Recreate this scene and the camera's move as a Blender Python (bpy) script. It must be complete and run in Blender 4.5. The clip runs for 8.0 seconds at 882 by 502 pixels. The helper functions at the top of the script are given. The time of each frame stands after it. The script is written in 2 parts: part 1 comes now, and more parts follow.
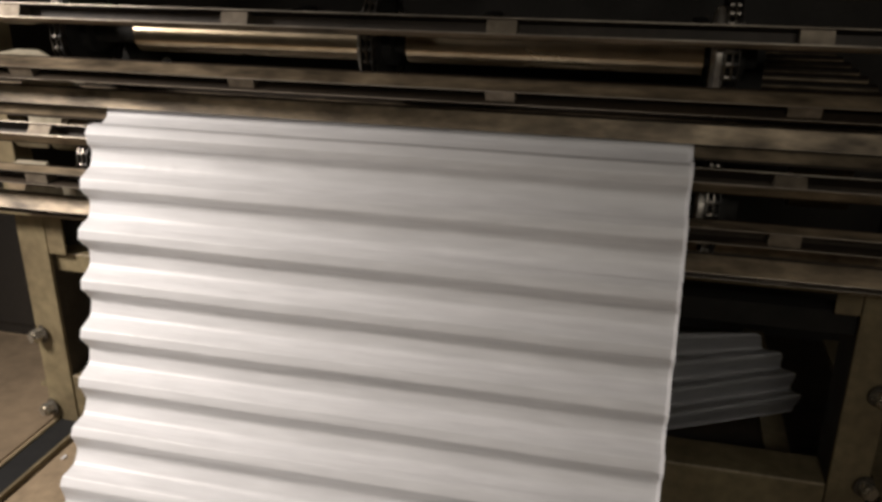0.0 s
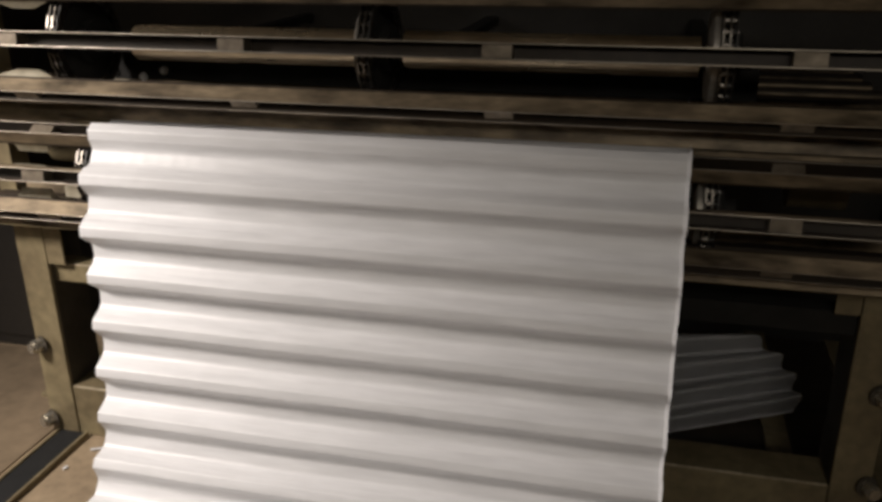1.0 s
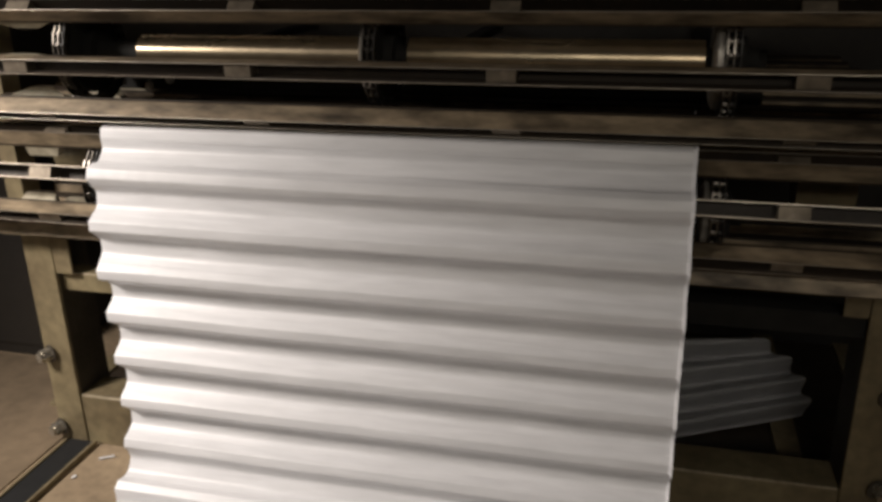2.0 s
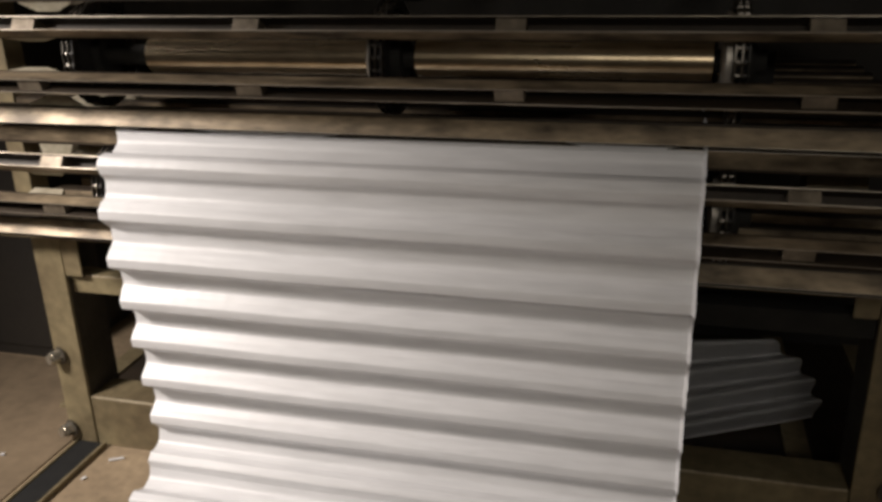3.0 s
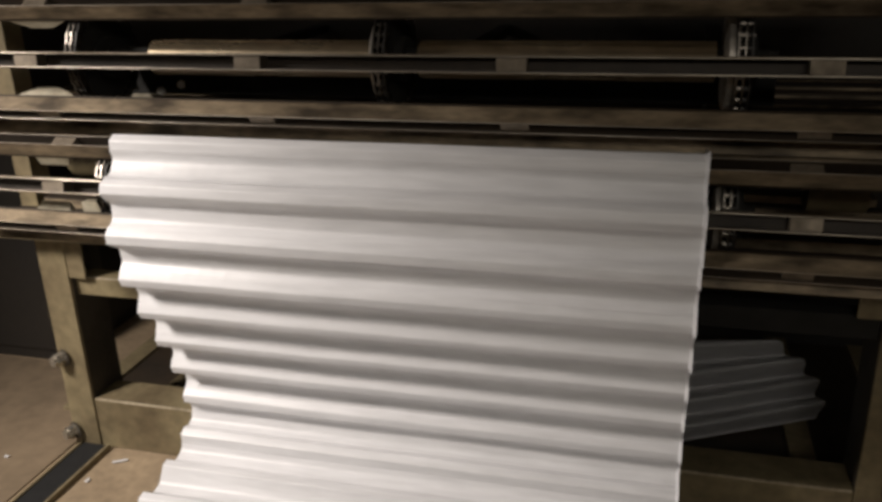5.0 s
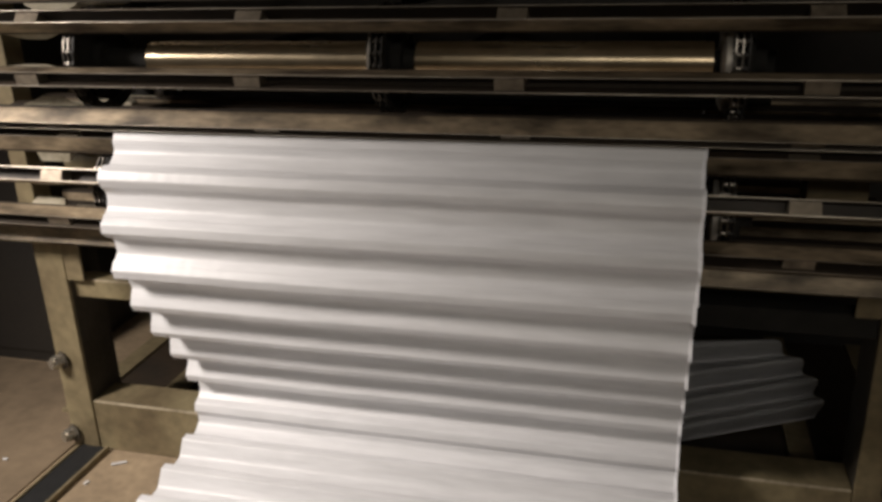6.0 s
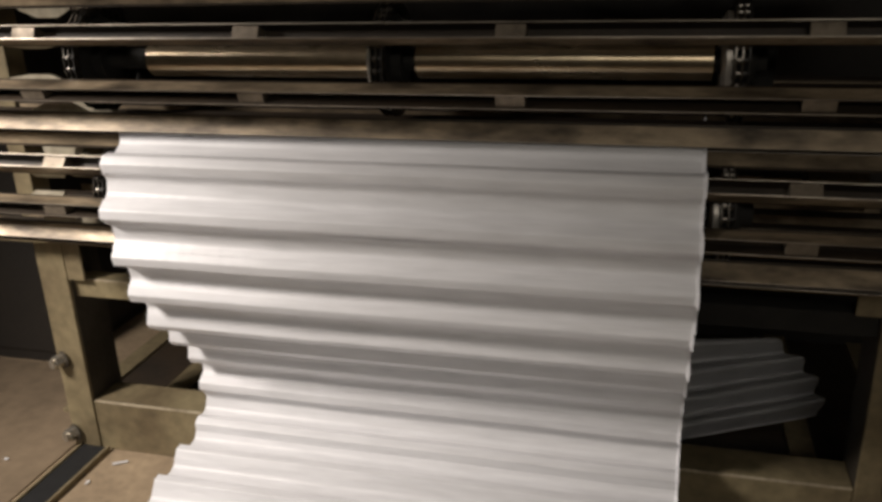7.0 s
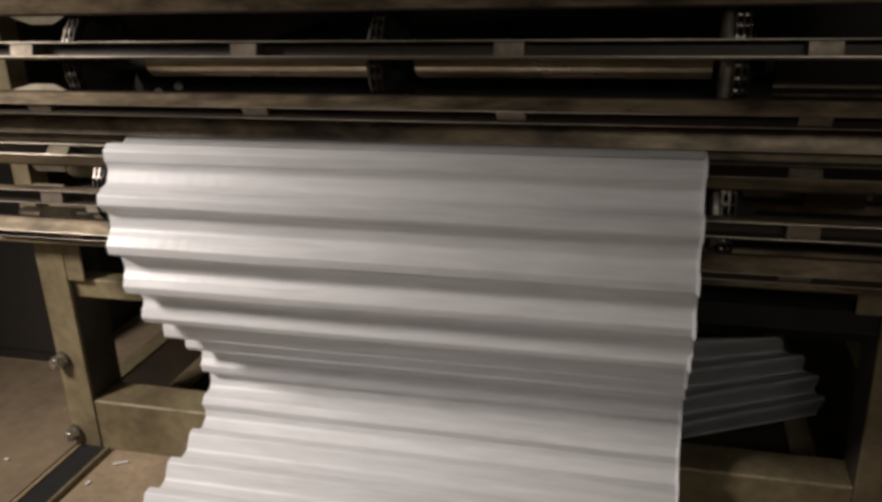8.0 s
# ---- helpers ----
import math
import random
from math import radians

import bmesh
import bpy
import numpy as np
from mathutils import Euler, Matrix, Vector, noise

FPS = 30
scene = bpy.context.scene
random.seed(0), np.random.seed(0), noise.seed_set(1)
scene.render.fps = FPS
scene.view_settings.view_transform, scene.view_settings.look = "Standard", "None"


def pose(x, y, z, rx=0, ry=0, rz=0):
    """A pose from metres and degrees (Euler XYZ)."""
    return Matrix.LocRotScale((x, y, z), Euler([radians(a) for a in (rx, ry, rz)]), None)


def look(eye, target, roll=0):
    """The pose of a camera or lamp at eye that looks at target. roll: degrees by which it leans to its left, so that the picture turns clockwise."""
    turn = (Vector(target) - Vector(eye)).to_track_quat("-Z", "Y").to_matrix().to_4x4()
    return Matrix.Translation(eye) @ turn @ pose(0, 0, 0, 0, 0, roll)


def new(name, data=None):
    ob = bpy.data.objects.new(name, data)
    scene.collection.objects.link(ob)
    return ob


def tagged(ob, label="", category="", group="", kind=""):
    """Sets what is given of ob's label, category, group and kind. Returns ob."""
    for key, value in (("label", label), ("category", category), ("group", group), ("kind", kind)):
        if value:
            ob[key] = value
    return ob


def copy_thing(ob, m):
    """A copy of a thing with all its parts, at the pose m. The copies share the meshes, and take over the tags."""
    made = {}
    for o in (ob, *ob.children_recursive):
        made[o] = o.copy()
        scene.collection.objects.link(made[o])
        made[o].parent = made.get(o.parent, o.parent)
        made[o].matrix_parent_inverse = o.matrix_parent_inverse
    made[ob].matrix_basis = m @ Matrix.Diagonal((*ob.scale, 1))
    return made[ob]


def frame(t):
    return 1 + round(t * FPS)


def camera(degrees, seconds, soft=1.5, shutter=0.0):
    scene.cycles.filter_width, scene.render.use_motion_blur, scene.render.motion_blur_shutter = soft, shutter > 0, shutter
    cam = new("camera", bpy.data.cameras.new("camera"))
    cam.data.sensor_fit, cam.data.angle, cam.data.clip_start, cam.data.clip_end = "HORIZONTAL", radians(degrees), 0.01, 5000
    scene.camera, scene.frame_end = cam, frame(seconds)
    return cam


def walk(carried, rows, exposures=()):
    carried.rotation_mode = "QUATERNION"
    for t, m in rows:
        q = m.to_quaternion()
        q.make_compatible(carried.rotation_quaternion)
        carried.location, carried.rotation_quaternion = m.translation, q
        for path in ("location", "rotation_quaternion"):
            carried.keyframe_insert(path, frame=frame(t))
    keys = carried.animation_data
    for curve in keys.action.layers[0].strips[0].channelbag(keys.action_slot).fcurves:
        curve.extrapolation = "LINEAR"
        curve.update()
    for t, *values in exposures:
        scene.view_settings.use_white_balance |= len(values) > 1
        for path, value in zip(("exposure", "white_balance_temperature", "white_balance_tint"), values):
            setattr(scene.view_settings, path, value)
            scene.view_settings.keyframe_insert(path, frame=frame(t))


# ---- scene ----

# ------------------------------------------------------------------ camera
cam = camera(55.0, 8.0, soft=3.3)
EYE = (0.432, 0.0, 1.13)


def aim(yaw, pitch, roll):
    return Matrix.Translation(EYE) @ pose(0, 0, 0, 0, 0, yaw) @ pose(0, 0, 0, 90 + pitch) @ pose(0, 0, 0, 0, 0, roll)


walk(cam, [
    (0.0, aim(14.01, -21.64, 0.21)), (0.5, aim(13.99, -21.51, -0.15)), (1.0, aim(13.95, -21.28, -0.51)),
    (1.5, aim(14.08, -21.00, -0.90)), (3.0, aim(14.98, -20.75, -1.50)), (3.5, aim(15.13, -20.72, -1.54)),
    (4.0, aim(15.23, -20.71, -1.60)), (4.5, aim(15.24, -20.68, -1.65)), (6.0, aim(15.07, -20.59, -1.86)),
    (6.5, aim(15.08, -20.61, -1.94)), (7.0, aim(15.11, -20.65, -1.99)), (7.5, aim(15.11, -20.68, -2.06)),
    (8.0, aim(15.10, -20.69, -2.12)),
], exposures=[(0.0, 0.0), (7.5, 0.0), (7.7, -0.10), (7.9, -0.27), (8.0, -0.32)])

# ------------------------------------------------------------------ light
world = bpy.data.worlds.new("night_hall")
scene.world = world
world.use_nodes = True
world.node_tree.nodes["Background"].inputs[0].default_value = (1.0, 0.86, 0.68, 1)
world.node_tree.nodes["Background"].inputs[1].default_value = 0.02

# added unseen spot, placed by shadow direction; soft cone on the sheet's near side
lamp_data = bpy.data.lights.new("unseen_key_light", "SPOT")
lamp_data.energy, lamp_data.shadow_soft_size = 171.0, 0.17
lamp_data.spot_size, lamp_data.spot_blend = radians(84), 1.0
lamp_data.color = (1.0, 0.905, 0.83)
lamp_light = new("unseen_key_light", lamp_data)
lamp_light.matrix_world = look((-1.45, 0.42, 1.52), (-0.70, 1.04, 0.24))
# unseen fill panel added behind the camera to lift the darker right side
fill_data = bpy.data.lights.new("unseen_fill_light", "AREA")
fill_data.shape, fill_data.size, fill_data.size_y, fill_data.energy = "RECTANGLE", 1.2, 0.3, 12.0
fill_data.color = (1.0, 0.92, 0.80)
fill_light = new("unseen_fill_light", fill_data)
fill_light.matrix_world = look((0.95, -1.7, 2.0), (0.80, 1.7, 0.3))

# ------------------------------------------------------------------ materials


def material(name, base, rough=0.5, metal=0.0, dark=None, scale=8.0, amount=0.5, bump=0.1, fine=90.0, stretch=(1, 1, 1), coat=0.0):
    m = bpy.data.materials.new(name)
    m.use_nodes = True
    nt = m.node_tree
    b = nt.nodes["Principled BSDF"]
    dark = dark or tuple(c * 0.45 for c in base)
    tc = nt.nodes.new("ShaderNodeTexCoord")
    mp = nt.nodes.new("ShaderNodeMapping")
    mp.inputs["Scale"].default_value = stretch
    info = nt.nodes.new("ShaderNodeObjectInfo")
    add = nt.nodes.new("ShaderNodeVectorMath")
    mul = nt.nodes.new("ShaderNodeMath")
    mul.operation, mul.inputs[1].default_value = "MULTIPLY", 37.0
    nt.links.new(info.outputs["Random"], mul.inputs[0])
    nt.links.new(tc.outputs["Object"], add.inputs[0])
    nt.links.new(mul.outputs[0], add.inputs[1])
    nt.links.new(add.outputs[0], mp.inputs[0])
    n1 = nt.nodes.new("ShaderNodeTexNoise")
    n1.inputs["Scale"].default_value, n1.inputs["Detail"].default_value = scale, 5.0
    n2 = nt.nodes.new("ShaderNodeTexNoise")
    n2.inputs["Scale"].default_value, n2.inputs["Detail"].default_value = fine, 4.0
    for n in (n1, n2):
        nt.links.new(mp.outputs[0], n.inputs["Vector"])
    r1 = nt.nodes.new("ShaderNodeValToRGB")
    r1.color_ramp.elements[0].position, r1.color_ramp.elements[1].position = 0.35, 0.68
    nt.links.new(n1.outputs["Fac"], r1.inputs[0])
    mix = nt.nodes.new("ShaderNodeMix")
    mix.data_type = "RGBA"
    mix.inputs[6].default_value, mix.inputs[7].default_value = (*base, 1), (*dark, 1)
    m1 = nt.nodes.new("ShaderNodeMath")
    m1.operation, m1.inputs[1].default_value = "MULTIPLY", amount
    nt.links.new(r1.outputs[0], m1.inputs[0])
    nt.links.new(m1.outputs[0], mix.inputs[0])
    mix2 = nt.nodes.new("ShaderNodeMix")
    mix2.data_type, mix2.blend_type = "RGBA", "MULTIPLY"
    mix2.inputs[0].default_value = amount * 0.6
    nt.links.new(mix.outputs[2], mix2.inputs[6])
    nt.links.new(n2.outputs["Color"], mix2.inputs[7])
    bw = nt.nodes.new("ShaderNodeMapRange")
    bw.inputs[1].default_value, bw.inputs[2].default_value = 0.3, 0.7
    bw.inputs[3].default_value, bw.inputs[4].default_value = 0.55, 1.35
    nt.links.new(n2.outputs["Fac"], bw.inputs[0])
    nt.links.new(bw.outputs[0], mix2.inputs[7])
    nt.links.new(mix2.outputs[2], b.inputs["Base Color"])
    rr = nt.nodes.new("ShaderNodeMapRange")
    rr.inputs[3].default_value, rr.inputs[4].default_value = max(0.05, rough - 0.14), min(1, rough + 0.16)
    nt.links.new(n1.outputs["Fac"], rr.inputs[0])
    nt.links.new(rr.outputs[0], b.inputs["Roughness"])
    b.inputs["Metallic"].default_value = metal
    b.inputs["Coat Weight"].default_value = coat
    bp = nt.nodes.new("ShaderNodeBump")
    bp.inputs["Strength"].default_value, bp.inputs["Distance"].default_value = bump, 0.002
    nt.links.new(n2.outputs["Fac"], bp.inputs["Height"])
    nt.links.new(bp.outputs[0], b.inputs["Normal"])
    return m


PVC = material("white_pvc", (0.76, 0.76, 0.775), rough=0.42, dark=(0.67, 0.67, 0.685), scale=6, amount=0.32, bump=0.07, fine=40, stretch=(0.25, 2, 2))


def press_marks(m):
    """Faint rows of dents that the moulds leave near one edge of the sheet, and soft smears."""
    nt = m.node_tree
    b = nt.nodes["Principled BSDF"]
    tc = nt.nodes.new("ShaderNodeTexCoord")
    sep = nt.nodes.new("ShaderNodeSeparateXYZ")
    nt.links.new(tc.outputs["Object"], sep.inputs[0])
    w = nt.nodes.new("ShaderNodeMath")
    w.operation, w.inputs[1].default_value = "MULTIPLY", 2 * math.pi / 0.026
    nt.links.new(sep.outputs[0], w.inputs[0])
    sn = nt.nodes.new("ShaderNodeMath")
    sn.operation = "SINE"
    nt.links.new(w.outputs[0], sn.inputs[0])
    mk = nt.nodes.new("ShaderNodeMapRange")
    mk.inputs[1].default_value, mk.inputs[2].default_value = 0.20, 0.36
    nt.links.new(sep.outputs[0], mk.inputs[0])
    n = nt.nodes.new("ShaderNodeTexNoise")
    n.inputs["Scale"].default_value, n.inputs["Detail"].default_value = 14.0, 3.0
    nt.links.new(tc.outputs["Object"], n.inputs["Vector"])
    p1 = nt.nodes.new("ShaderNodeMath")
    p1.operation = "MULTIPLY"
    nt.links.new(sn.outputs[0], p1.inputs[0])
    nt.links.new(mk.outputs[0], p1.inputs[1])
    p2 = nt.nodes.new("ShaderNodeMath")
    p2.operation = "MULTIPLY_ADD"
    p2.inputs[1].default_value = 0.07
    nt.links.new(p1.outputs[0], p2.inputs[0])
    nt.links.new(n.outputs["Fac"], p2.inputs[2])
    old = b.inputs["Normal"].links[0].from_node
    bp = nt.nodes.new("ShaderNodeBump")
    bp.inputs["Strength"].default_value, bp.inputs["Distance"].default_value = 0.35, 0.003
    nt.links.new(p2.outputs[0], bp.inputs["Height"])
    nt.links.new(old.outputs[0], bp.inputs["Normal"])
    nt.links.new(bp.outputs[0], b.inputs["Normal"])


press_marks(PVC)
STEEL = material("worn_mould_steel", (0.37, 0.292, 0.195), rough=0.48, metal=0.25, dark=(0.05, 0.037, 0.024), scale=17, amount=0.95, bump=0.15, fine=70, stretch=(0.55, 1.5, 1.5))
EDGE = material("bare_steel", (0.48, 0.43, 0.36), rough=0.42, metal=0.7, dark=(0.12, 0.095, 0.07), scale=11, amount=0.85, fine=90, stretch=(0.3, 1, 1))
# brown that carries the shade inside the channels and on the floor behind
SHADED_BROWN = material("shaded_brown_steel", (0.042, 0.029, 0.018), rough=0.6, metal=0.0, dark=(0.02, 0.015, 0.01), scale=9, amount=0.8, stretch=(0.8, 1, 1))
BLOCK = material("spacer_steel", (0.25, 0.21, 0.16), rough=0.5, metal=0.5, dark=(0.07, 0.055, 0.037), scale=30, amount=0.6)
ROLLER = material("polished_roller", (0.76, 0.64, 0.45), rough=0.28, metal=0.92, dark=(0.26, 0.18, 0.10), scale=9, amount=0.7, bump=0.03, fine=60, stretch=(0.4, 1, 1))
PIN = material("bright_pin", (0.19, 0.175, 0.155), rough=0.33, metal=1.0, dark=(0.2, 0.18, 0.16), scale=60, amount=0.5)
COLLAR = material("machined_collar", (0.44, 0.41, 0.37), rough=0.4, metal=0.5, dark=(0.18, 0.16, 0.13), scale=40, amount=0.6)
LINK = material("oily_link", (0.028, 0.025, 0.022), rough=0.5, metal=0.2, scale=60, amount=0.6)


def turned(m):
    """Fine lathe grooves round the roller, which draw a highlight out along its length."""
    nt = m.node_tree
    b = nt.nodes["Principled BSDF"]
    tan = nt.nodes.new("ShaderNodeTangent")
    tan.direction_type, tan.axis = "RADIAL", "X"
    nt.links.new(tan.outputs[0], b.inputs["Tangent"])
    b.inputs["Anisotropic"].default_value, b.inputs["Anisotropic Rotation"].default_value = 0.5, 0.25


turned(ROLLER)
# black for dark steel parts, and for shade painted on rail and plate
BLACK = material("black_and_shaded_steel", (0.013, 0.012, 0.010), rough=0.85, metal=0.0, scale=12, amount=0.6)
OLIVE = material("olive_frame_paint", (0.26, 0.215, 0.125), rough=0.5, dark=(0.11, 0.08, 0.045), scale=6, amount=0.75, bump=0.12, fine=45)
FLOORM = material("stained_concrete", (0.38, 0.29, 0.19), rough=0.6, dark=(0.15, 0.108, 0.068), scale=4, amount=0.65, bump=0.25, fine=45)
PLATE = material("brown_floor_plate", (0.235, 0.178, 0.118), rough=0.5, dark=(0.13, 0.098, 0.065), scale=2.5, amount=0.6, bump=0.08, fine=30)
RAILM = material("black_rubber", (0.009, 0.009, 0.009), rough=0.8, scale=20, amount=0.4)
WALLM = material("bounce_wall_paint", (0.50, 0.47, 0.42), rough=0.8, scale=2, amount=0.5)
LUG = material("cast_lug", (0.50, 0.46, 0.36), rough=0.5, metal=0.2, dark=(0.25, 0.21, 0.14), scale=30, amount=0.6)
# dark brown for washers, and for shade put into the legs' inner sides
DIM_BROWN = material("dim_brown_paint", (0.075, 0.064, 0.048), rough=0.6, dark=(0.035, 0.029, 0.022), scale=9, amount=0.6)
# near-black paint that stands in for darkness in the background
BACKDROP = material("dark_backdrop_paint", (0.026, 0.022, 0.018), rough=0.6, dark=(0.014, 0.012, 0.010), scale=4, amount=0.6)
WORN = material("worn_paint_edge", (0.50, 0.43, 0.31), rough=0.5, metal=0.2, dark=(0.20, 0.16, 0.10), scale=20, amount=0.8)
BOLT = material("zinc_bolt", (0.62, 0.58, 0.50), rough=0.25, metal=0.8, scale=40, amount=0.4)

# ------------------------------------------------------------------ mesh helpers


def part(name, bm, mat, parent=None, label=""):
    me = bpy.data.meshes.new(name)
    bm.normal_update()
    bm.to_mesh(me)
    bm.free()
    me.materials.append(mat)
    ob = new(name, me)
    if parent:
        ob.parent = parent
    if label:
        ob["label"] = label
    return ob


def thing(name, label, category, group="", kind=""):
    return tagged(new(name), label, category, group, kind)


def add_box(bm, x0, x1, y0, y1, z0, z1, bevel=0.0):
    r = bmesh.ops.create_cube(bm, size=1)
    vs = r["verts"]
    for v in vs:
        v.co = Vector(((x0 + x1) / 2 + v.co.x * (x1 - x0), (y0 + y1) / 2 + v.co.y * (y1 - y0), (z0 + z1) / 2 + v.co.z * (z1 - z0)))
    if bevel:
        es = list({e for v in vs for e in v.link_edges})
        bmesh.ops.bevel(bm, geom=es, offset=bevel, segments=2, affect="EDGES", profile=0.6)
    return bm


def box(x0, x1, y0, y1, z0, z1, bevel=0.0):
    return add_box(bmesh.new(), x0, x1, y0, y1, z0, z1, bevel)


def add_cyl(bm, x0, x1, y, z, r, segs=24, r2=None):
    """A cylinder along x."""
    m = Matrix.Translation(((x0 + x1) / 2, y, z)) @ Matrix.Rotation(math.pi / 2, 4, "Y")
    bmesh.ops.create_cone(bm, cap_ends=True, segments=segs, radius1=r, radius2=r if r2 is None else r2, depth=x1 - x0, matrix=m)
    return bm


def smooth(ob, angle=40):
    for p in ob.data.polygons:
        p.use_smooth = True
    ob.data.set_sharp_from_angle(angle=radians(angle))
    return ob


def worn_edges(ob):
    """The paint is rubbed off along the upper front edges."""
    ob.data.materials.append(WORN)
    for p in ob.data.polygons:
        if p.normal.z > 0.25 and p.normal.y < -0.25:
            p.material_index = 1
    return ob


# ------------------------------------------------------------------ the hall
tagged(part("floor", box(-4, 4, -3, 5, -0.1, 0.0), FLOORM), "stained brown concrete factory floor", "floor", kind="structure")
# unseen walls and ceiling, added to close the hall and bounce light
tagged(part("wall_back", box(-4, 4, 5, 5.2, 0, 3.4), WALLM), "unseen hall wall added to bounce lamp light", "wall", kind="structure")
tagged(part("wall_front", box(-4, 4, -3.2, -3, 0, 3.4), WALLM), "unseen hall wall added to bounce lamp light", "wall", kind="structure")
tagged(part("wall_west", box(-4.2, -4, -3, 5, 0, 3.4), WALLM), "unseen hall wall added to bounce lamp light", "wall", kind="structure")
tagged(part("wall_east", box(4, 4.2, -3, 5, 0, 3.4), WALLM), "unseen hall wall added to bounce lamp light", "wall", kind="structure")
tagged(part("ceiling", box(-4.2, 4.2, -3.2, 5.2, 3.4, 3.6), WALLM), "unseen hall ceiling added to bounce lamp light", "ceiling", kind="structure")

# ------------------------------------------------------------------ machine frame
LOW = (1.325, 0.705)
UPP = (1.343, 0.937)

frame_thing = thing("forming_machine", "worn olive painted steel machine stand with bolted legs", "machine")
for sx in (-1, 1):
    a, b = sorted((sx * 0.89, sx * 0.82))
    part("leg", box(a, b, 1.463, 1.473, 0, 0.54, 0.002), OLIVE, frame_thing)
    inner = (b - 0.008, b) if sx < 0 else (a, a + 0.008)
    # the side turned from the lamp has its shade painted in
    part("leg_web", box(*inner, 1.4733, 1.58, 0, 0.54, 0.001), DIM_BROWN, frame_thing, "inner side of the leg, darkened as if in shade")
    outer = (a, a + 0.008) if sx < 0 else (b - 0.008, b)
    part("leg_web", box(*outer, 1.4733, 1.58, 0, 0.54, 0.001), OLIVE, frame_thing)
    a, b = sorted((sx * 0.906, sx * 0.863))
    part("upper_post", box(a, b, 1.4663, 1.52, 0.541, 1.35, 0.003), OLIVE, frame_thing)
    a, b = sorted((sx * 0.818, sx * 0.776))
    part("gusset", box(a, b, 1.4635, 1.4705, 0.437 if sx < 0 else 0.484, 0.543, 0.002), OLIVE, frame_thing)
    a, b = sorted((sx * 0.755, sx * 0.685))
    bracket = bmesh.new()
    add_box(bracket, a, b, 1.49, 1.55, 0.69, 0.80, 0.004)
    add_cyl(bracket, a - 0.012, b + 0.012, 1.50, LOW[1], 0.040, 24)
    smooth(part("bearing_bracket", bracket, OLIVE, frame_thing), 35)
    for z in ((0.040, 0.235) if sx < 0 else (0.142, 0.335)):
        bm = bmesh.new()
        add_cyl(bm, -0.010, 0.010, 0, 0, 0.0155, 6)
        add_cyl(bm, 0.010, 0.017, 0, 0, 0.012, 14)
        o = part("bolt", bm, BOLT, frame_thing, "bright zinc bolt head")
        bm = bmesh.new()
        add_cyl(bm, -0.0125, -0.0102, 0, 0, 0.021, 20)
        smooth(part("washer", bm, DIM_BROWN, o, "dark washer"), 35)
        o.matrix_basis = pose(sx * (0.886 if z < 0.2 else 0.878), 1.450, z, 0, 0, 290 if sx > 0 else 250)
worn_edges(part("base_beam", box(-0.8195, 0.8195, 1.467, 1.56, 0, 0.13, 0.004), OLIVE, frame_thing))
worn_edges(part("front_beam", box(-1.02, 1.02, 1.405, 1.458, 0.545, 0.583, 0.004), OLIVE, frame_thing, "worn yellowish olive cross beam"))
worn_edges(part("cross_rail", box(-0.8195, 0.1, 1.482, 1.53, 0.390, 0.434, 0.003), OLIVE, frame_thing))
# the right-hand rail is black: its shade is painted in
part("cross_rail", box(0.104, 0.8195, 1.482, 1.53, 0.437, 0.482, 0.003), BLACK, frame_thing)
# dark sheet added to put the shade behind the base into the floor
part("drip_tray", box(-0.963, 0.963, 1.587, 2.345, 0, 0.006), SHADED_BROWN, frame_thing, "dark sheet added for the shade on the floor behind")
for x in (-1.02, -0.806, 0.750, 0.965):
    z = 0.0 if abs(x + 0.028) > 0.9 else 0.0062
    part("side_rail", box(x, x + 0.055, 1.587, 2.345, z, z + 0.014, 0.003), OLIVE, frame_thing)
# dark backdrop added so that the space behind stays unlit
part("rear_panel", box(-2.6, 2.2, 2.35, 2.37, 0, 1.75), BACKDROP, frame_thing)
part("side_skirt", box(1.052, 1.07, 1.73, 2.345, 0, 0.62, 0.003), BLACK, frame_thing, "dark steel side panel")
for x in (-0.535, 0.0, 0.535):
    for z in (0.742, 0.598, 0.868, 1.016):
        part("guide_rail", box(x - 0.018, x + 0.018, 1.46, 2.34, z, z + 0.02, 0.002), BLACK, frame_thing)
# black plate added to keep the gap behind the bars dark
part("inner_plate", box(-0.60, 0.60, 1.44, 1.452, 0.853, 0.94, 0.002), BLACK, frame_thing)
# specks made white, because the bars keep the lamp off them
for x, z in ((-0.565, 0.868), (-0.505, 0.8595), (-0.460, 0.872)):
    bm = bmesh.new()
    bmesh.ops.create_cone(bm, cap_ends=True, segments=6, radius1=0.009, radius2=0.007, depth=0.006, matrix=Matrix.Rotation(math.pi / 2, 4, "X"))
    o = part("rivet", bm, PVC, frame_thing, "white speck, its brightness put into the colour")
    o.location = (x, 1.437, z)

# dark box added where the floor beside the machine falls into darkness
cabinet = thing("machine_cabinet", "dark box added where the floor beside the machine lies in darkness", "cabinet")
part("body", box(-2.5, -1.17, 1.82, 2.34, 0.03, 1.7, 0.01), BACKDROP, cabinet)
part("plinth", box(-2.48, -1.18, 1.826, 2.33, 0.0, 0.03), BACKDROP, cabinet)

# added thin plate, darker than the concrete, on the channel's outer side
tagged(part("floor_plate", box(-2.4, -0.893, 0.2, 1.815, 0.0, 0.004, 0.001), PLATE), "smooth brown plate added over the concrete, darker than it", "floor plate", kind="structure")

# cable channel along the floor
rail = thing("floor_channel", "black floor channel running towards the machine legs", "cable channel", kind="structure")
part("cover", box(-0.865, -0.80, 0.2, 1.46, 0.0, 0.010, 0.002), RAILM, rail)
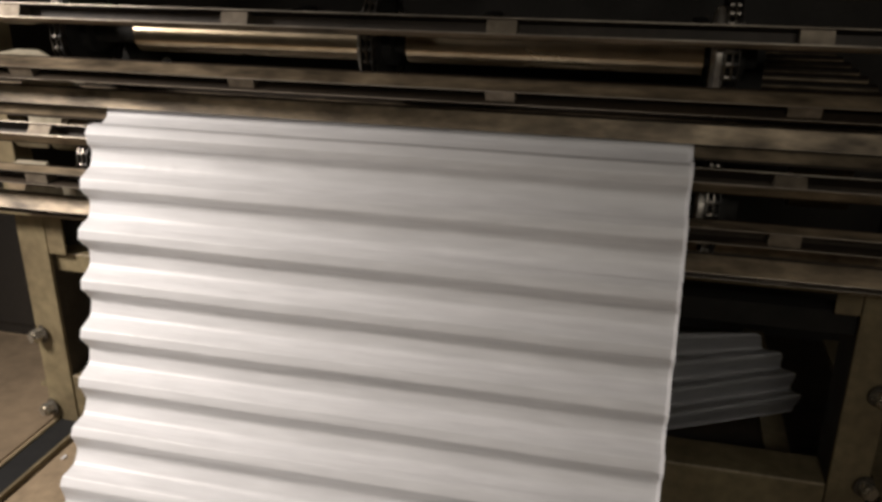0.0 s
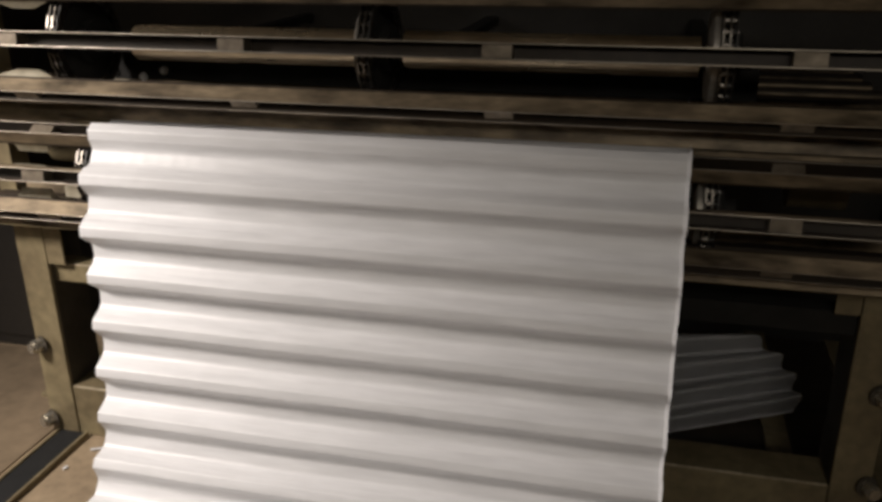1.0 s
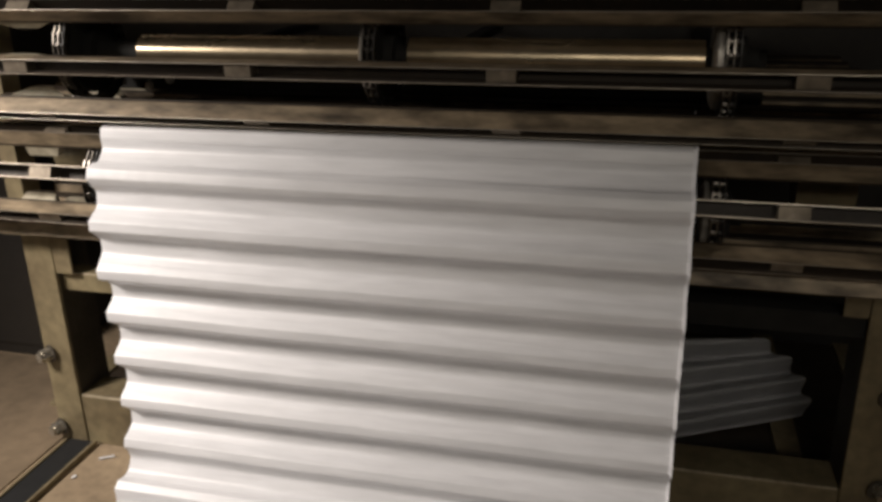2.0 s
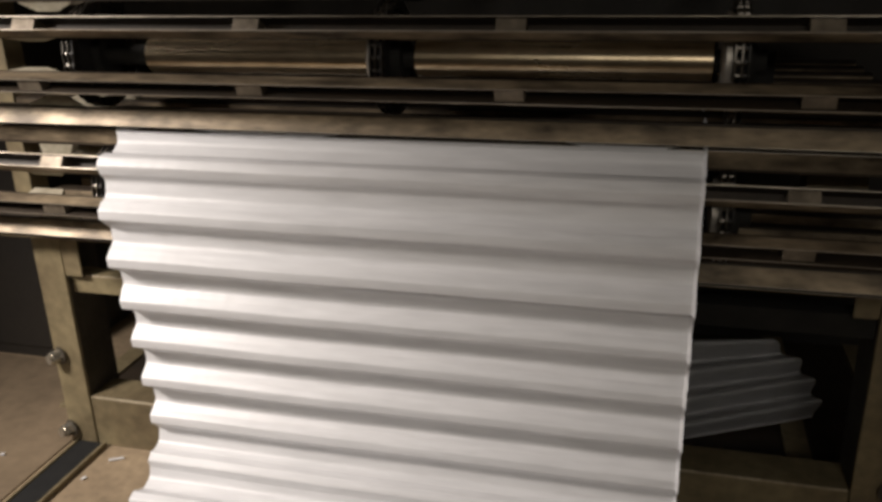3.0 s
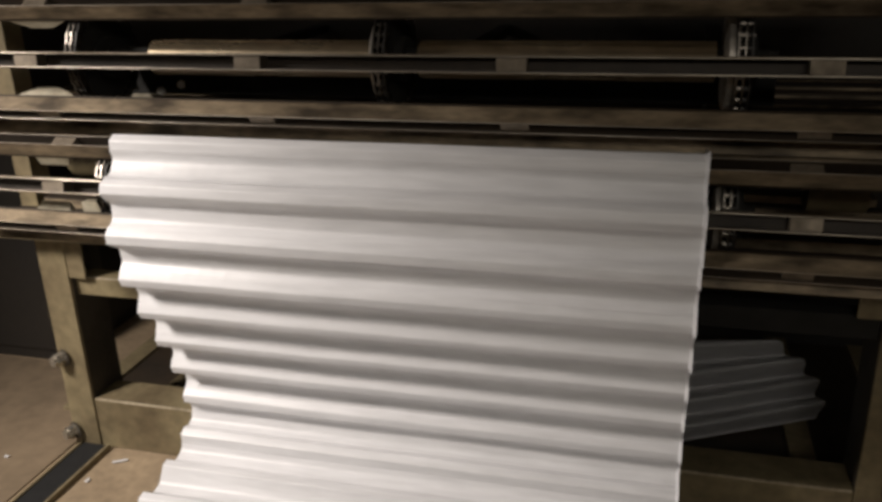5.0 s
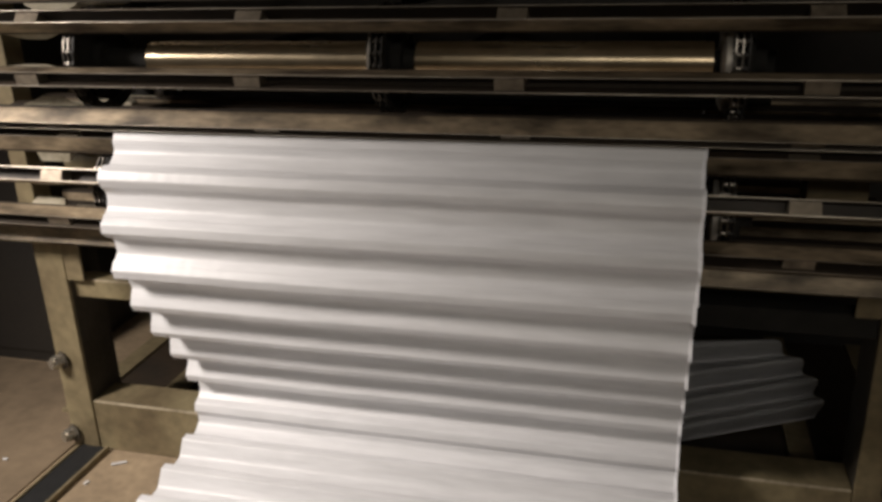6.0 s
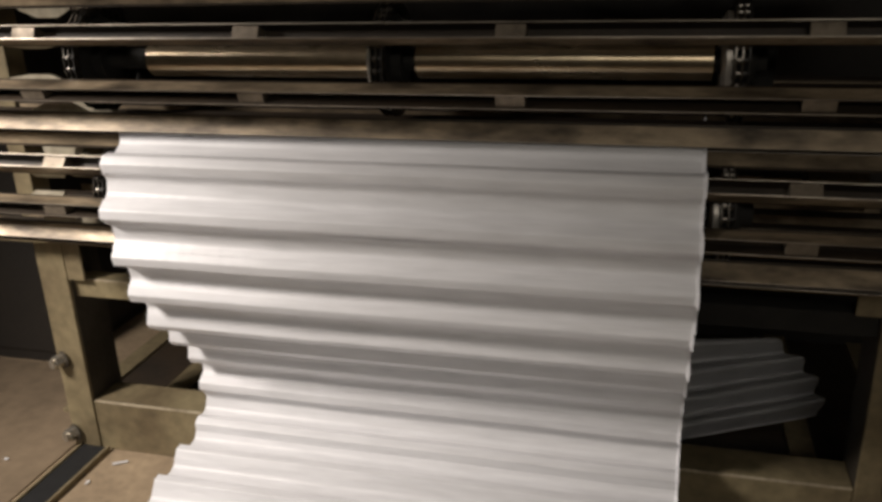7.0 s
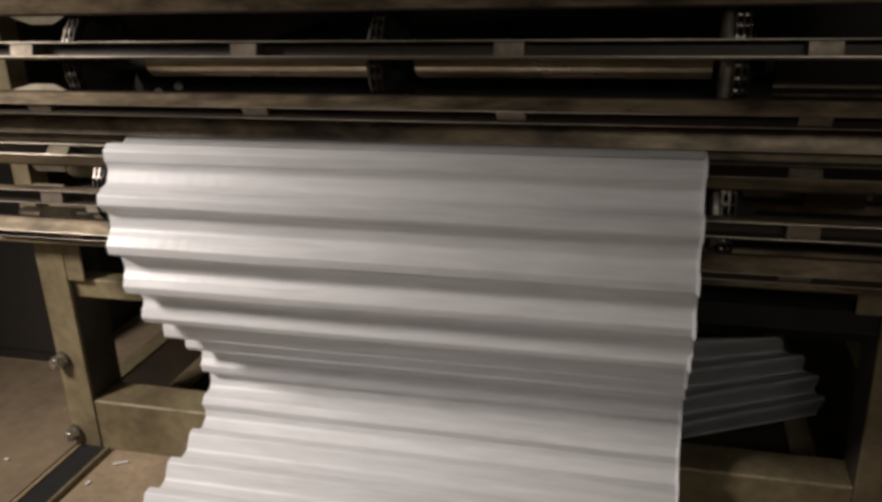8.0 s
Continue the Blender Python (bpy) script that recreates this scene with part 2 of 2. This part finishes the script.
for x in (-0.872, -0.7995):
    part("lip", box(x, x + 0.0065, 0.2, 1.46, 0.0, 0.014, 0.001), OLIVE, rail, "scuffed metal lip")

# ------------------------------------------------------------------ mould bars
PITCH, SPEED, RS = 0.088, 0.0640, 0.113
S7 = 0.192


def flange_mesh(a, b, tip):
    """One upright strip of a mould bar: its outer edge rubbed bright, shade painted on its inner side."""
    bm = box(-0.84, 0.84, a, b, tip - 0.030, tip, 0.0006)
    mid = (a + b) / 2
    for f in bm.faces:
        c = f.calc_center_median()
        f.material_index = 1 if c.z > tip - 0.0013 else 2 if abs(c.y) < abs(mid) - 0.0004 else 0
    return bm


def mould_bar(tip, lug_x, lug_ring):
    """tip: how far the bar's outer edges stand from the middle of the wheel; lug_ring: the outline of its chain lug."""
    bar = thing("mould_bar", "worn steel channel mould bar carried by chains", "mould bar", "mould bars on the chains")
    # the channel's bottom gets the same painted shade as the inner sides
    part("web", box(-0.84, 0.84, -0.0125, 0.0125, tip - 0.034, tip - 0.030), SHADED_BROWN, bar)
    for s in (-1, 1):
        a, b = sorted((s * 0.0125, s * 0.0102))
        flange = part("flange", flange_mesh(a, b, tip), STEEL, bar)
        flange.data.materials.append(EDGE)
        flange.data.materials.append(SHADED_BROWN)
    for x in (-0.605, -0.2, 0.215, 0.635):
        part("spacer_block", box(x - 0.022, x + 0.022, -0.0100, 0.0100, tip - 0.0298, tip - 0.004, 0.001), BLOCK, bar)
    bm = bmesh.new()
    ring = [(lug_x + u, tip - v) for u, v in lug_ring]
    n = len(ring)
    lo = [bm.verts.new((u, -0.011, v)) for u, v in ring]
    hi = [bm.verts.new((u, 0.011, v)) for u, v in ring]
    bm.faces.new(lo)
    bm.faces.new(hi)
    for i in range(n):
        bm.faces.new((lo[i], lo[(i + 1) % n], hi[(i + 1) % n], hi[i]))
    bmesh.ops.recalc_face_normals(bm, faces=bm.faces)
    bmesh.ops.bevel(bm, geom=bm.edges[:], offset=0.0012, segments=2, affect="EDGES")
    part("chain_lug", bm, LUG, bar, "pale cast chain lug")
    return bar


N_BARS = 16
LUG_LOW = ((-0.034, 0.0342), (0.040, 0.0342), (0.028, 0.0570), (-0.034, 0.0570))
LUG_UP = ((-0.056, 0.0342), (0.056, 0.0342), (0.054, 0.0385), (0.021, 0.0540), (-0.021, 0.0540), (-0.054, 0.0385))
bars_low, bars_up = [mould_bar(0.1145, -0.645, LUG_LOW)], [mould_bar(0.136, -0.617, LUG_UP)]
for i in range(N_BARS - 1):
    bars_low.append(copy_thing(bars_low[0], Matrix()))
    bars_up.append(copy_thing(bars_up[0], Matrix()))


def loop_pose(s, centre, up):
    """Pose of a bar whose place along the sheet line is s; 0 is the nip. up: the upper chain, which turns back upwards."""
    run = RS * math.pi
    if s < 0:
        off, ang = -s, 0.0
    elif s < run:
        off, ang = 0.0, s / RS
    else:
        off, ang = s - run, math.pi
    # local z of the bar points outwards; at the nip the lower bar points up
    if not up:
        return pose(0, centre[0] + off, centre[1], math.degrees(ang))
    return pose(0, centre[0] + off, centre[1], 180 - math.degrees(ang) + 5.0)


# ------------------------------------------------------------------ rollers, sprockets and chains


LINKS = {}


def link_mesh():
    """One link of a double roller chain: two bright rollers on a pin, and the dark plates to the next pin."""
    bm = bmesh.new()
    for xx in (-0.0046, 0.0046):
        add_cyl(bm, xx - 0.0029, xx + 0.0029, 0, 0, 0.0056, 12)
    add_cyl(bm, -0.0115, 0.0115, 0, 0, 0.0026, 8)
    rollers = len(bm.faces)
    for xx in (-0.0092, 0.0, 0.0092):
        add_box(bm, xx - 0.0011, xx + 0.0011, -0.0023, 0.0213, -0.0068, 0.0068)
    bm.faces.ensure_lookup_table()
    for f in bm.faces[rollers:]:
        f.material_index = 1
    bm.normal_update()
    me = bpy.data.meshes.new("chain_link")
    bm.to_mesh(me)
    bm.free()
    me.materials.append(PIN)
    me.materials.append(LINK)
    for p in me.polygons:
        p.use_smooth = True
    me.set_sharp_from_angle(angle=radians(35))
    return me


def sprocket(x, centre, r):
    """r: the chain's distance from the axle."""
    sp = thing("chain_sprocket", "oily dark chain sprocket with bright link plates", "sprocket", "sprockets of the mould chains")
    bm = bmesh.new()
    add_cyl(bm, -0.006, 0.006, 0, 0, r - 0.012, 36)
    add_cyl(bm, -0.022, 0.022, 0, 0, 0.036, 28)
    smooth(part("disc", bm, BLACK, sp))
    n = round(2 * math.pi * r / 0.019)
    if r not in LINKS:
        LINKS[r] = link_mesh()
    for i in range(n):
        link = new("chain_link", LINKS[r])
        link.parent = sp
        link.matrix_basis = Matrix.Rotation(2 * math.pi * i / n, 4, "X") @ Matrix.Translation((0, 0, r))
    bm = bmesh.new()
    add_cyl(bm, -0.020, -0.011, 0, 0, r - 0.012, 36, r - 0.012)
    add_cyl(bm, -0.025, -0.020, 0, 0, r - 0.022, 36, r - 0.012)
    smooth(part("collar", bm, COLLAR, sp, "shiny steel collar"), 35)
    sp.matrix_basis = pose(x, *centre)
    return sp


sprockets = []
for c, up in ((LOW, 0), (UPP, 1)):
    for x in (-0.548 if up else -0.535, 0.0, 0.535):
        sprockets.append((sprocket(x, c, 0.084 if up else 0.068), x, c, up))
    rl = thing("drive_shaft", "polished brownish steel roller shaft between the sprockets", "roller", "rollers of the mould chains")
    bm = bmesh.new()
    add_cyl(bm, -0.44, -0.035, *c, 0.030, 40)
    smooth(part("sleeve", bm, ROLLER, rl))
    bm = bmesh.new()
    add_cyl(bm, 0.045, 0.50, *c, 0.030, 40)
    smooth(part("sleeve", bm, ROLLER, rl))
    bm = bmesh.new()
    add_cyl(bm, -0.575, 0.575, *c, 0.018, 24)
    smooth(part("axle", bm, BLACK, rl))

# ------------------------------------------------------------------ the corrugated sheet
HANGS = [
    (0.0, [(1.169, .607), (1.155, .514), (1.131, .429), (1.104, .344), (1.063, .267), (1.019, .20), (.96, .13), (.88, .06), (.79, .025), (.5, .016)]),
    (1.0, [(1.182, .635), (1.183, .536), (1.172, .448), (1.16, .363), (1.142, .275), (1.107, .198), (1.04, .12), (.95, .06), (.85, .025), (.5, .016)]),
    (3.0, [(1.202, .673), (1.203, .585), (1.223, .49), (1.234, .41), (1.244, .317), (1.25, .237), (1.225, .165), (1.15, .125), (1.07, .09), (.98, .05), (.88, .022), (.5, .016)]),
    (4.5, [(1.202, .658), (1.216, .568), (1.25, .486), (1.286, .407), (1.318, .319), (1.338, .231), (1.32, .165), (1.24, .13), (1.15, .115), (1.06, .085), (.97, .045), (.87, .02), (.5, .016)]),
    (6.0, [(1.198, .655), (1.213, .567), (1.257, .483), (1.304, .408), (1.349, .344), (1.386, .275), (1.40, .21), (1.375, .155), (1.29, .135), (1.2, .12), (1.12, .11), (1.03, .08), (.95, .04), (.86, .018), (.5, .016)]),
    (7.0, [(1.199, .671), (1.216, .587), (1.248, .505), (1.286, .439), (1.348, .376), (1.404, .304), (1.423, .223), (1.384, .149), (1.294, .135), (1.212, .12), (1.13, .11), (1.04, .08), (.95, .04), (.86, .018), (.5, .016)]),
    (8.0, [(1.199, .665), (1.216, .58), (1.25, .50), (1.295, .432), (1.366, .372), (1.428, .302), (1.442, .225), (1.395, .152), (1.30, .135), (1.212, .12), (1.13, .11), (1.04, .08), (.95, .04), (.86, .018), (.5, .016)]),
]


def curve_of(points):
    """A smooth line from the nip round the front of the lower chain and down through the given places, by its length."""
    ks = [(LOW[0] + RS * -math.sin(a), LOW[1] + RS * math.cos(a)) for a in (0, 0.3, 0.6, 0.9, 1.2, 1.45)]
    ks += [(y + 0.010, z) for y, z in points]
    ks = [Vector(k) for k in ks]
    out = []
    for i in range(len(ks) - 1):
        p0, p1, p2, p3 = ks[max(i - 1, 0)], ks[i], ks[i + 1], ks[min(i + 2, len(ks) - 1)]
        for j in range(12):
            u = j / 12
            out.append(0.5 * ((2 * p1) + (p2 - p0) * u + (2 * p0 - 5 * p1 + 4 * p2 - p3) * u * u + (3 * p1 - p0 - 3 * p2 + p3) * u ** 3))
    out.append(ks[-1])
    arr = np.array(out)
    ln = np.concatenate(([0], np.cumsum(np.hypot(*np.diff(arr, axis=0).T))))
    return ln, arr


CURVES = [(t, *curve_of(p)) for t, p in HANGS]


def on_curve(c, s):
    _, ln, arr = c
    if s < 0:
        return np.array((LOW[0] - s, LOW[1] + RS))
    if s > ln[-1]:
        return np.array((arr[-1][0] - (s - ln[-1]), arr[-1][1]))
    return np.array((np.interp(s, ln, arr[:, 0]), np.interp(s, ln, arr[:, 1])))


def sheet_at(s, t):
    k = 0
    while k < len(CURVES) - 2 and t > CURVES[k + 1][0]:
        k += 1
    a, b = CURVES[k], CURVES[k + 1]
    u = (t - a[0]) / (b[0] - a[0])
    return (1 - u) * on_curve(a, s) + u * on_curve(b, s)


# narrow ridges (1) and wide furrows (-1): half the length of a piece, and half its flat
HALF, FLAT = {1: 0.01925, -1: 0.02475}, {1: 0.0085, -1: 0.0140}


def corrugation_mesh(side):
    """Half a corrugation between two mid-slopes: the ridge (side 1) or the furrow (side -1). x across, y along the sheet, z outwards."""
    h, g, w = HALF[side], FLAT[side], 0.0138 * side
    slope = w / (h - g)
    e = 0.0012
    knots = [(-h - e, -e * slope), (-g, w), (g, w), (h + e, -e * slope)]
    prof = []
    for i, (y, z) in enumerate(knots):
        if i in (0, len(knots) - 1):
            prof.append((y, z))
            continue
        p, q, r = Vector(knots[i - 1]), Vector((y, z)), Vector(knots[i + 1])
        bend = 0.0024 if side > 0 else 0.0065
        a, b = q + (p - q).normalized() * bend, q + (r - q).normalized() * bend
        for u in (0, 0.25, 0.5, 0.75, 1):
            c = a * (1 - u) ** 2 + q * 2 * u * (1 - u) + b * u * u
            prof.append((c.x, c.y))
    bm = bmesh.new()
    xs = [-0.5, -0.499, -0.4975, -0.496, -0.4948, -0.4935] + [-0.48 + 0.96 * i / 32 for i in range(33)] + [0.494, 0.496, 0.498, 0.5]
    nx = len(xs) - 1
    th = 0.0007
    tops, bots = [], []
    for i in range(nx + 1):
        x = xs[i]
        # one edge flares outwards, shaped to catch a bright rim; the ridges waver
        fl = 0.0085 * max(0.0, (-x - 0.4948) / 0.0052) ** 1.1
        row = []
        for y, z in prof:
            n = noise.noise((x * 5, y * 30, 1.7))
            row.append((x, y + 0.0014 * noise.noise((x * 4, 3.1, 0)), z + fl + 0.0010 * n))
        tops.append([bm.verts.new((a, b, c + th)) for a, b, c in row])
        bots.append([bm.verts.new((a, b, c - th)) for a, b, c in row])
    m = len(prof)
    for i in range(nx):
        for j in range(m - 1):
            bm.faces.new((tops[i][j], tops[i + 1][j], tops[i + 1][j + 1], tops[i][j + 1]))
            bm.faces.new((bots[i][j], bots[i][j + 1], bots[i + 1][j + 1], bots[i + 1][j]))
    for i in (0, nx):
        for j in range(m - 1):
            f = (tops[i][j], tops[i][j + 1], bots[i][j + 1], bots[i][j])
            bm.faces.new(f if i == 0 else f[::-1])
    return bm


sheet = thing("corrugated_sheet", "white corrugated plastic sheet hanging from the mould chains onto the floor", "plastic sheet")
pieces = []
N_PIECES = 23
for name, side, shift in (("ridge", 1, 0.0), ("furrow", -1, 0.5)):
    base_piece = smooth(part(name, corrugation_mesh(side), PVC, sheet), 60)
    for i in range(N_PIECES):
        o = base_piece
        if i:
            o = base_piece.copy()
            scene.collection.objects.link(o)
        # no two corrugations lie quite alike
        pieces.append((o, 17 - i + shift, HALF[side], pose(random.uniform(-0.0013, 0.0013), 0, 0, random.uniform(-1.2, 1.2), 0, random.uniform(-0.1, 0.1))))


def scrap_mesh():
    """A leftover sheet, bent and leaning, whose ridges spread like a fan."""
    rnd = [Vector((0.705, 1.92, 0.212)), Vector((0.800, 1.90, 0.140)), Vector((0.832, 1.885, 0.040))]
    lft = [Vector((0.42, 1.90, 0.190)), Vector((0.42, 1.80, 0.085)), Vector((0.42, 1.70, 0.016))]

    def quad(k, u):
        return k[0] * (1 - u) * (1 - 2 * u) + k[1] * 4 * u * (1 - u) + k[2] * u * (2 * u - 1)

    bm = bmesh.new()
    rows = []
    n, m = 72, 14
    for i in range(n + 1):
        u = i / n
        w = 0.025 * math.sin(u * 3.8 * 2 * math.pi)
        a, b = quad(lft, u), quad(rnd, u)
        row = []
        for j in range(m + 1):
            q = a.lerp(b, j / m)
            row.append(bm.verts.new((q.x + w * 0.2, q.y - w * 0.75, q.z + w * 0.65)))
        rows.append(row)
    for i in range(n):
        for j in range(m):
            bm.faces.new((rows[i][j], rows[i + 1][j], rows[i + 1][j + 1], rows[i][j + 1]))
    bmesh.ops.solidify(bm, geom=bm.faces[:], thickness=0.0016)
    return bm


scrap = smooth(part("scrap_sheet", scrap_mesh(), PVC), 50)
tagged(scrap, "bent leftover corrugated plastic sheet lying behind the frame", "plastic sheet")

for i, (x, y, r, ln) in enumerate(((-0.737, 1.415, 30, 0.034), (-0.765, 1.335, 80, 0.012), (-1.01, 1.37, 10, 0.010), (-0.955, 1.20, 60, 0.012))):
    bm = bmesh.new()
    add_box(bm, -ln / 2, ln / 2, -0.003, 0.003, 0.0, 0.002)
    for v in bm.verts:
        v.co.z += 0.004 * abs(v.co.x) / ln
        v.co.y += 0.25 * v.co.x ** 2 / ln
    chip = part("plastic_chip", bm, PVC)
    chip.matrix_basis = pose(x, y, 0.0045 if x < -0.893 else 0.0005, 0, 0, r)
    tagged(chip, "small white plastic offcut on the floor", "plastic chip", "offcuts on the floor")


def piece_pose(s, t, half):
    a, b = sheet_at(s - half, t), sheet_at(s + half, t)
    d = b - a
    mid = (a + b) / 2
    # y of the piece runs along the sheet, z points outwards (towards the camera when it hangs)
    ang = math.atan2(d[1], d[0])
    return Matrix.Translation((0, mid[0], mid[1])) @ Matrix.Rotation(ang, 4, "X") @ Matrix.Rotation(math.pi, 4, "Y")


def motions():
    times = [i * 0.25 for i in range(33)]
    for o, k, half, skew in pieces:
        walk(o, [(t, piece_pose(S7 + SPEED * (t - 7) + k * PITCH, t, half) @ skew) for t in times])
    for i in range(N_BARS):
        k = 11 - i
        walk(bars_low[i], [(t, loop_pose(S7 + SPEED * (t - 7) + (k - 3) * PITCH, LOW, False)) for t in times])
        walk(bars_up[i], [(t, loop_pose(0.1627 + 0.0645 * (t - 6.5) + (k - 3.5) * PITCH, UPP, True)) for t in times])
    w = math.degrees(SPEED / RS)
    for o, x, c, up in sprockets:
        walk(o, [(t, pose(x, c[0], c[1], (-w if up else w) * t)) for t in range(9)])


motions()
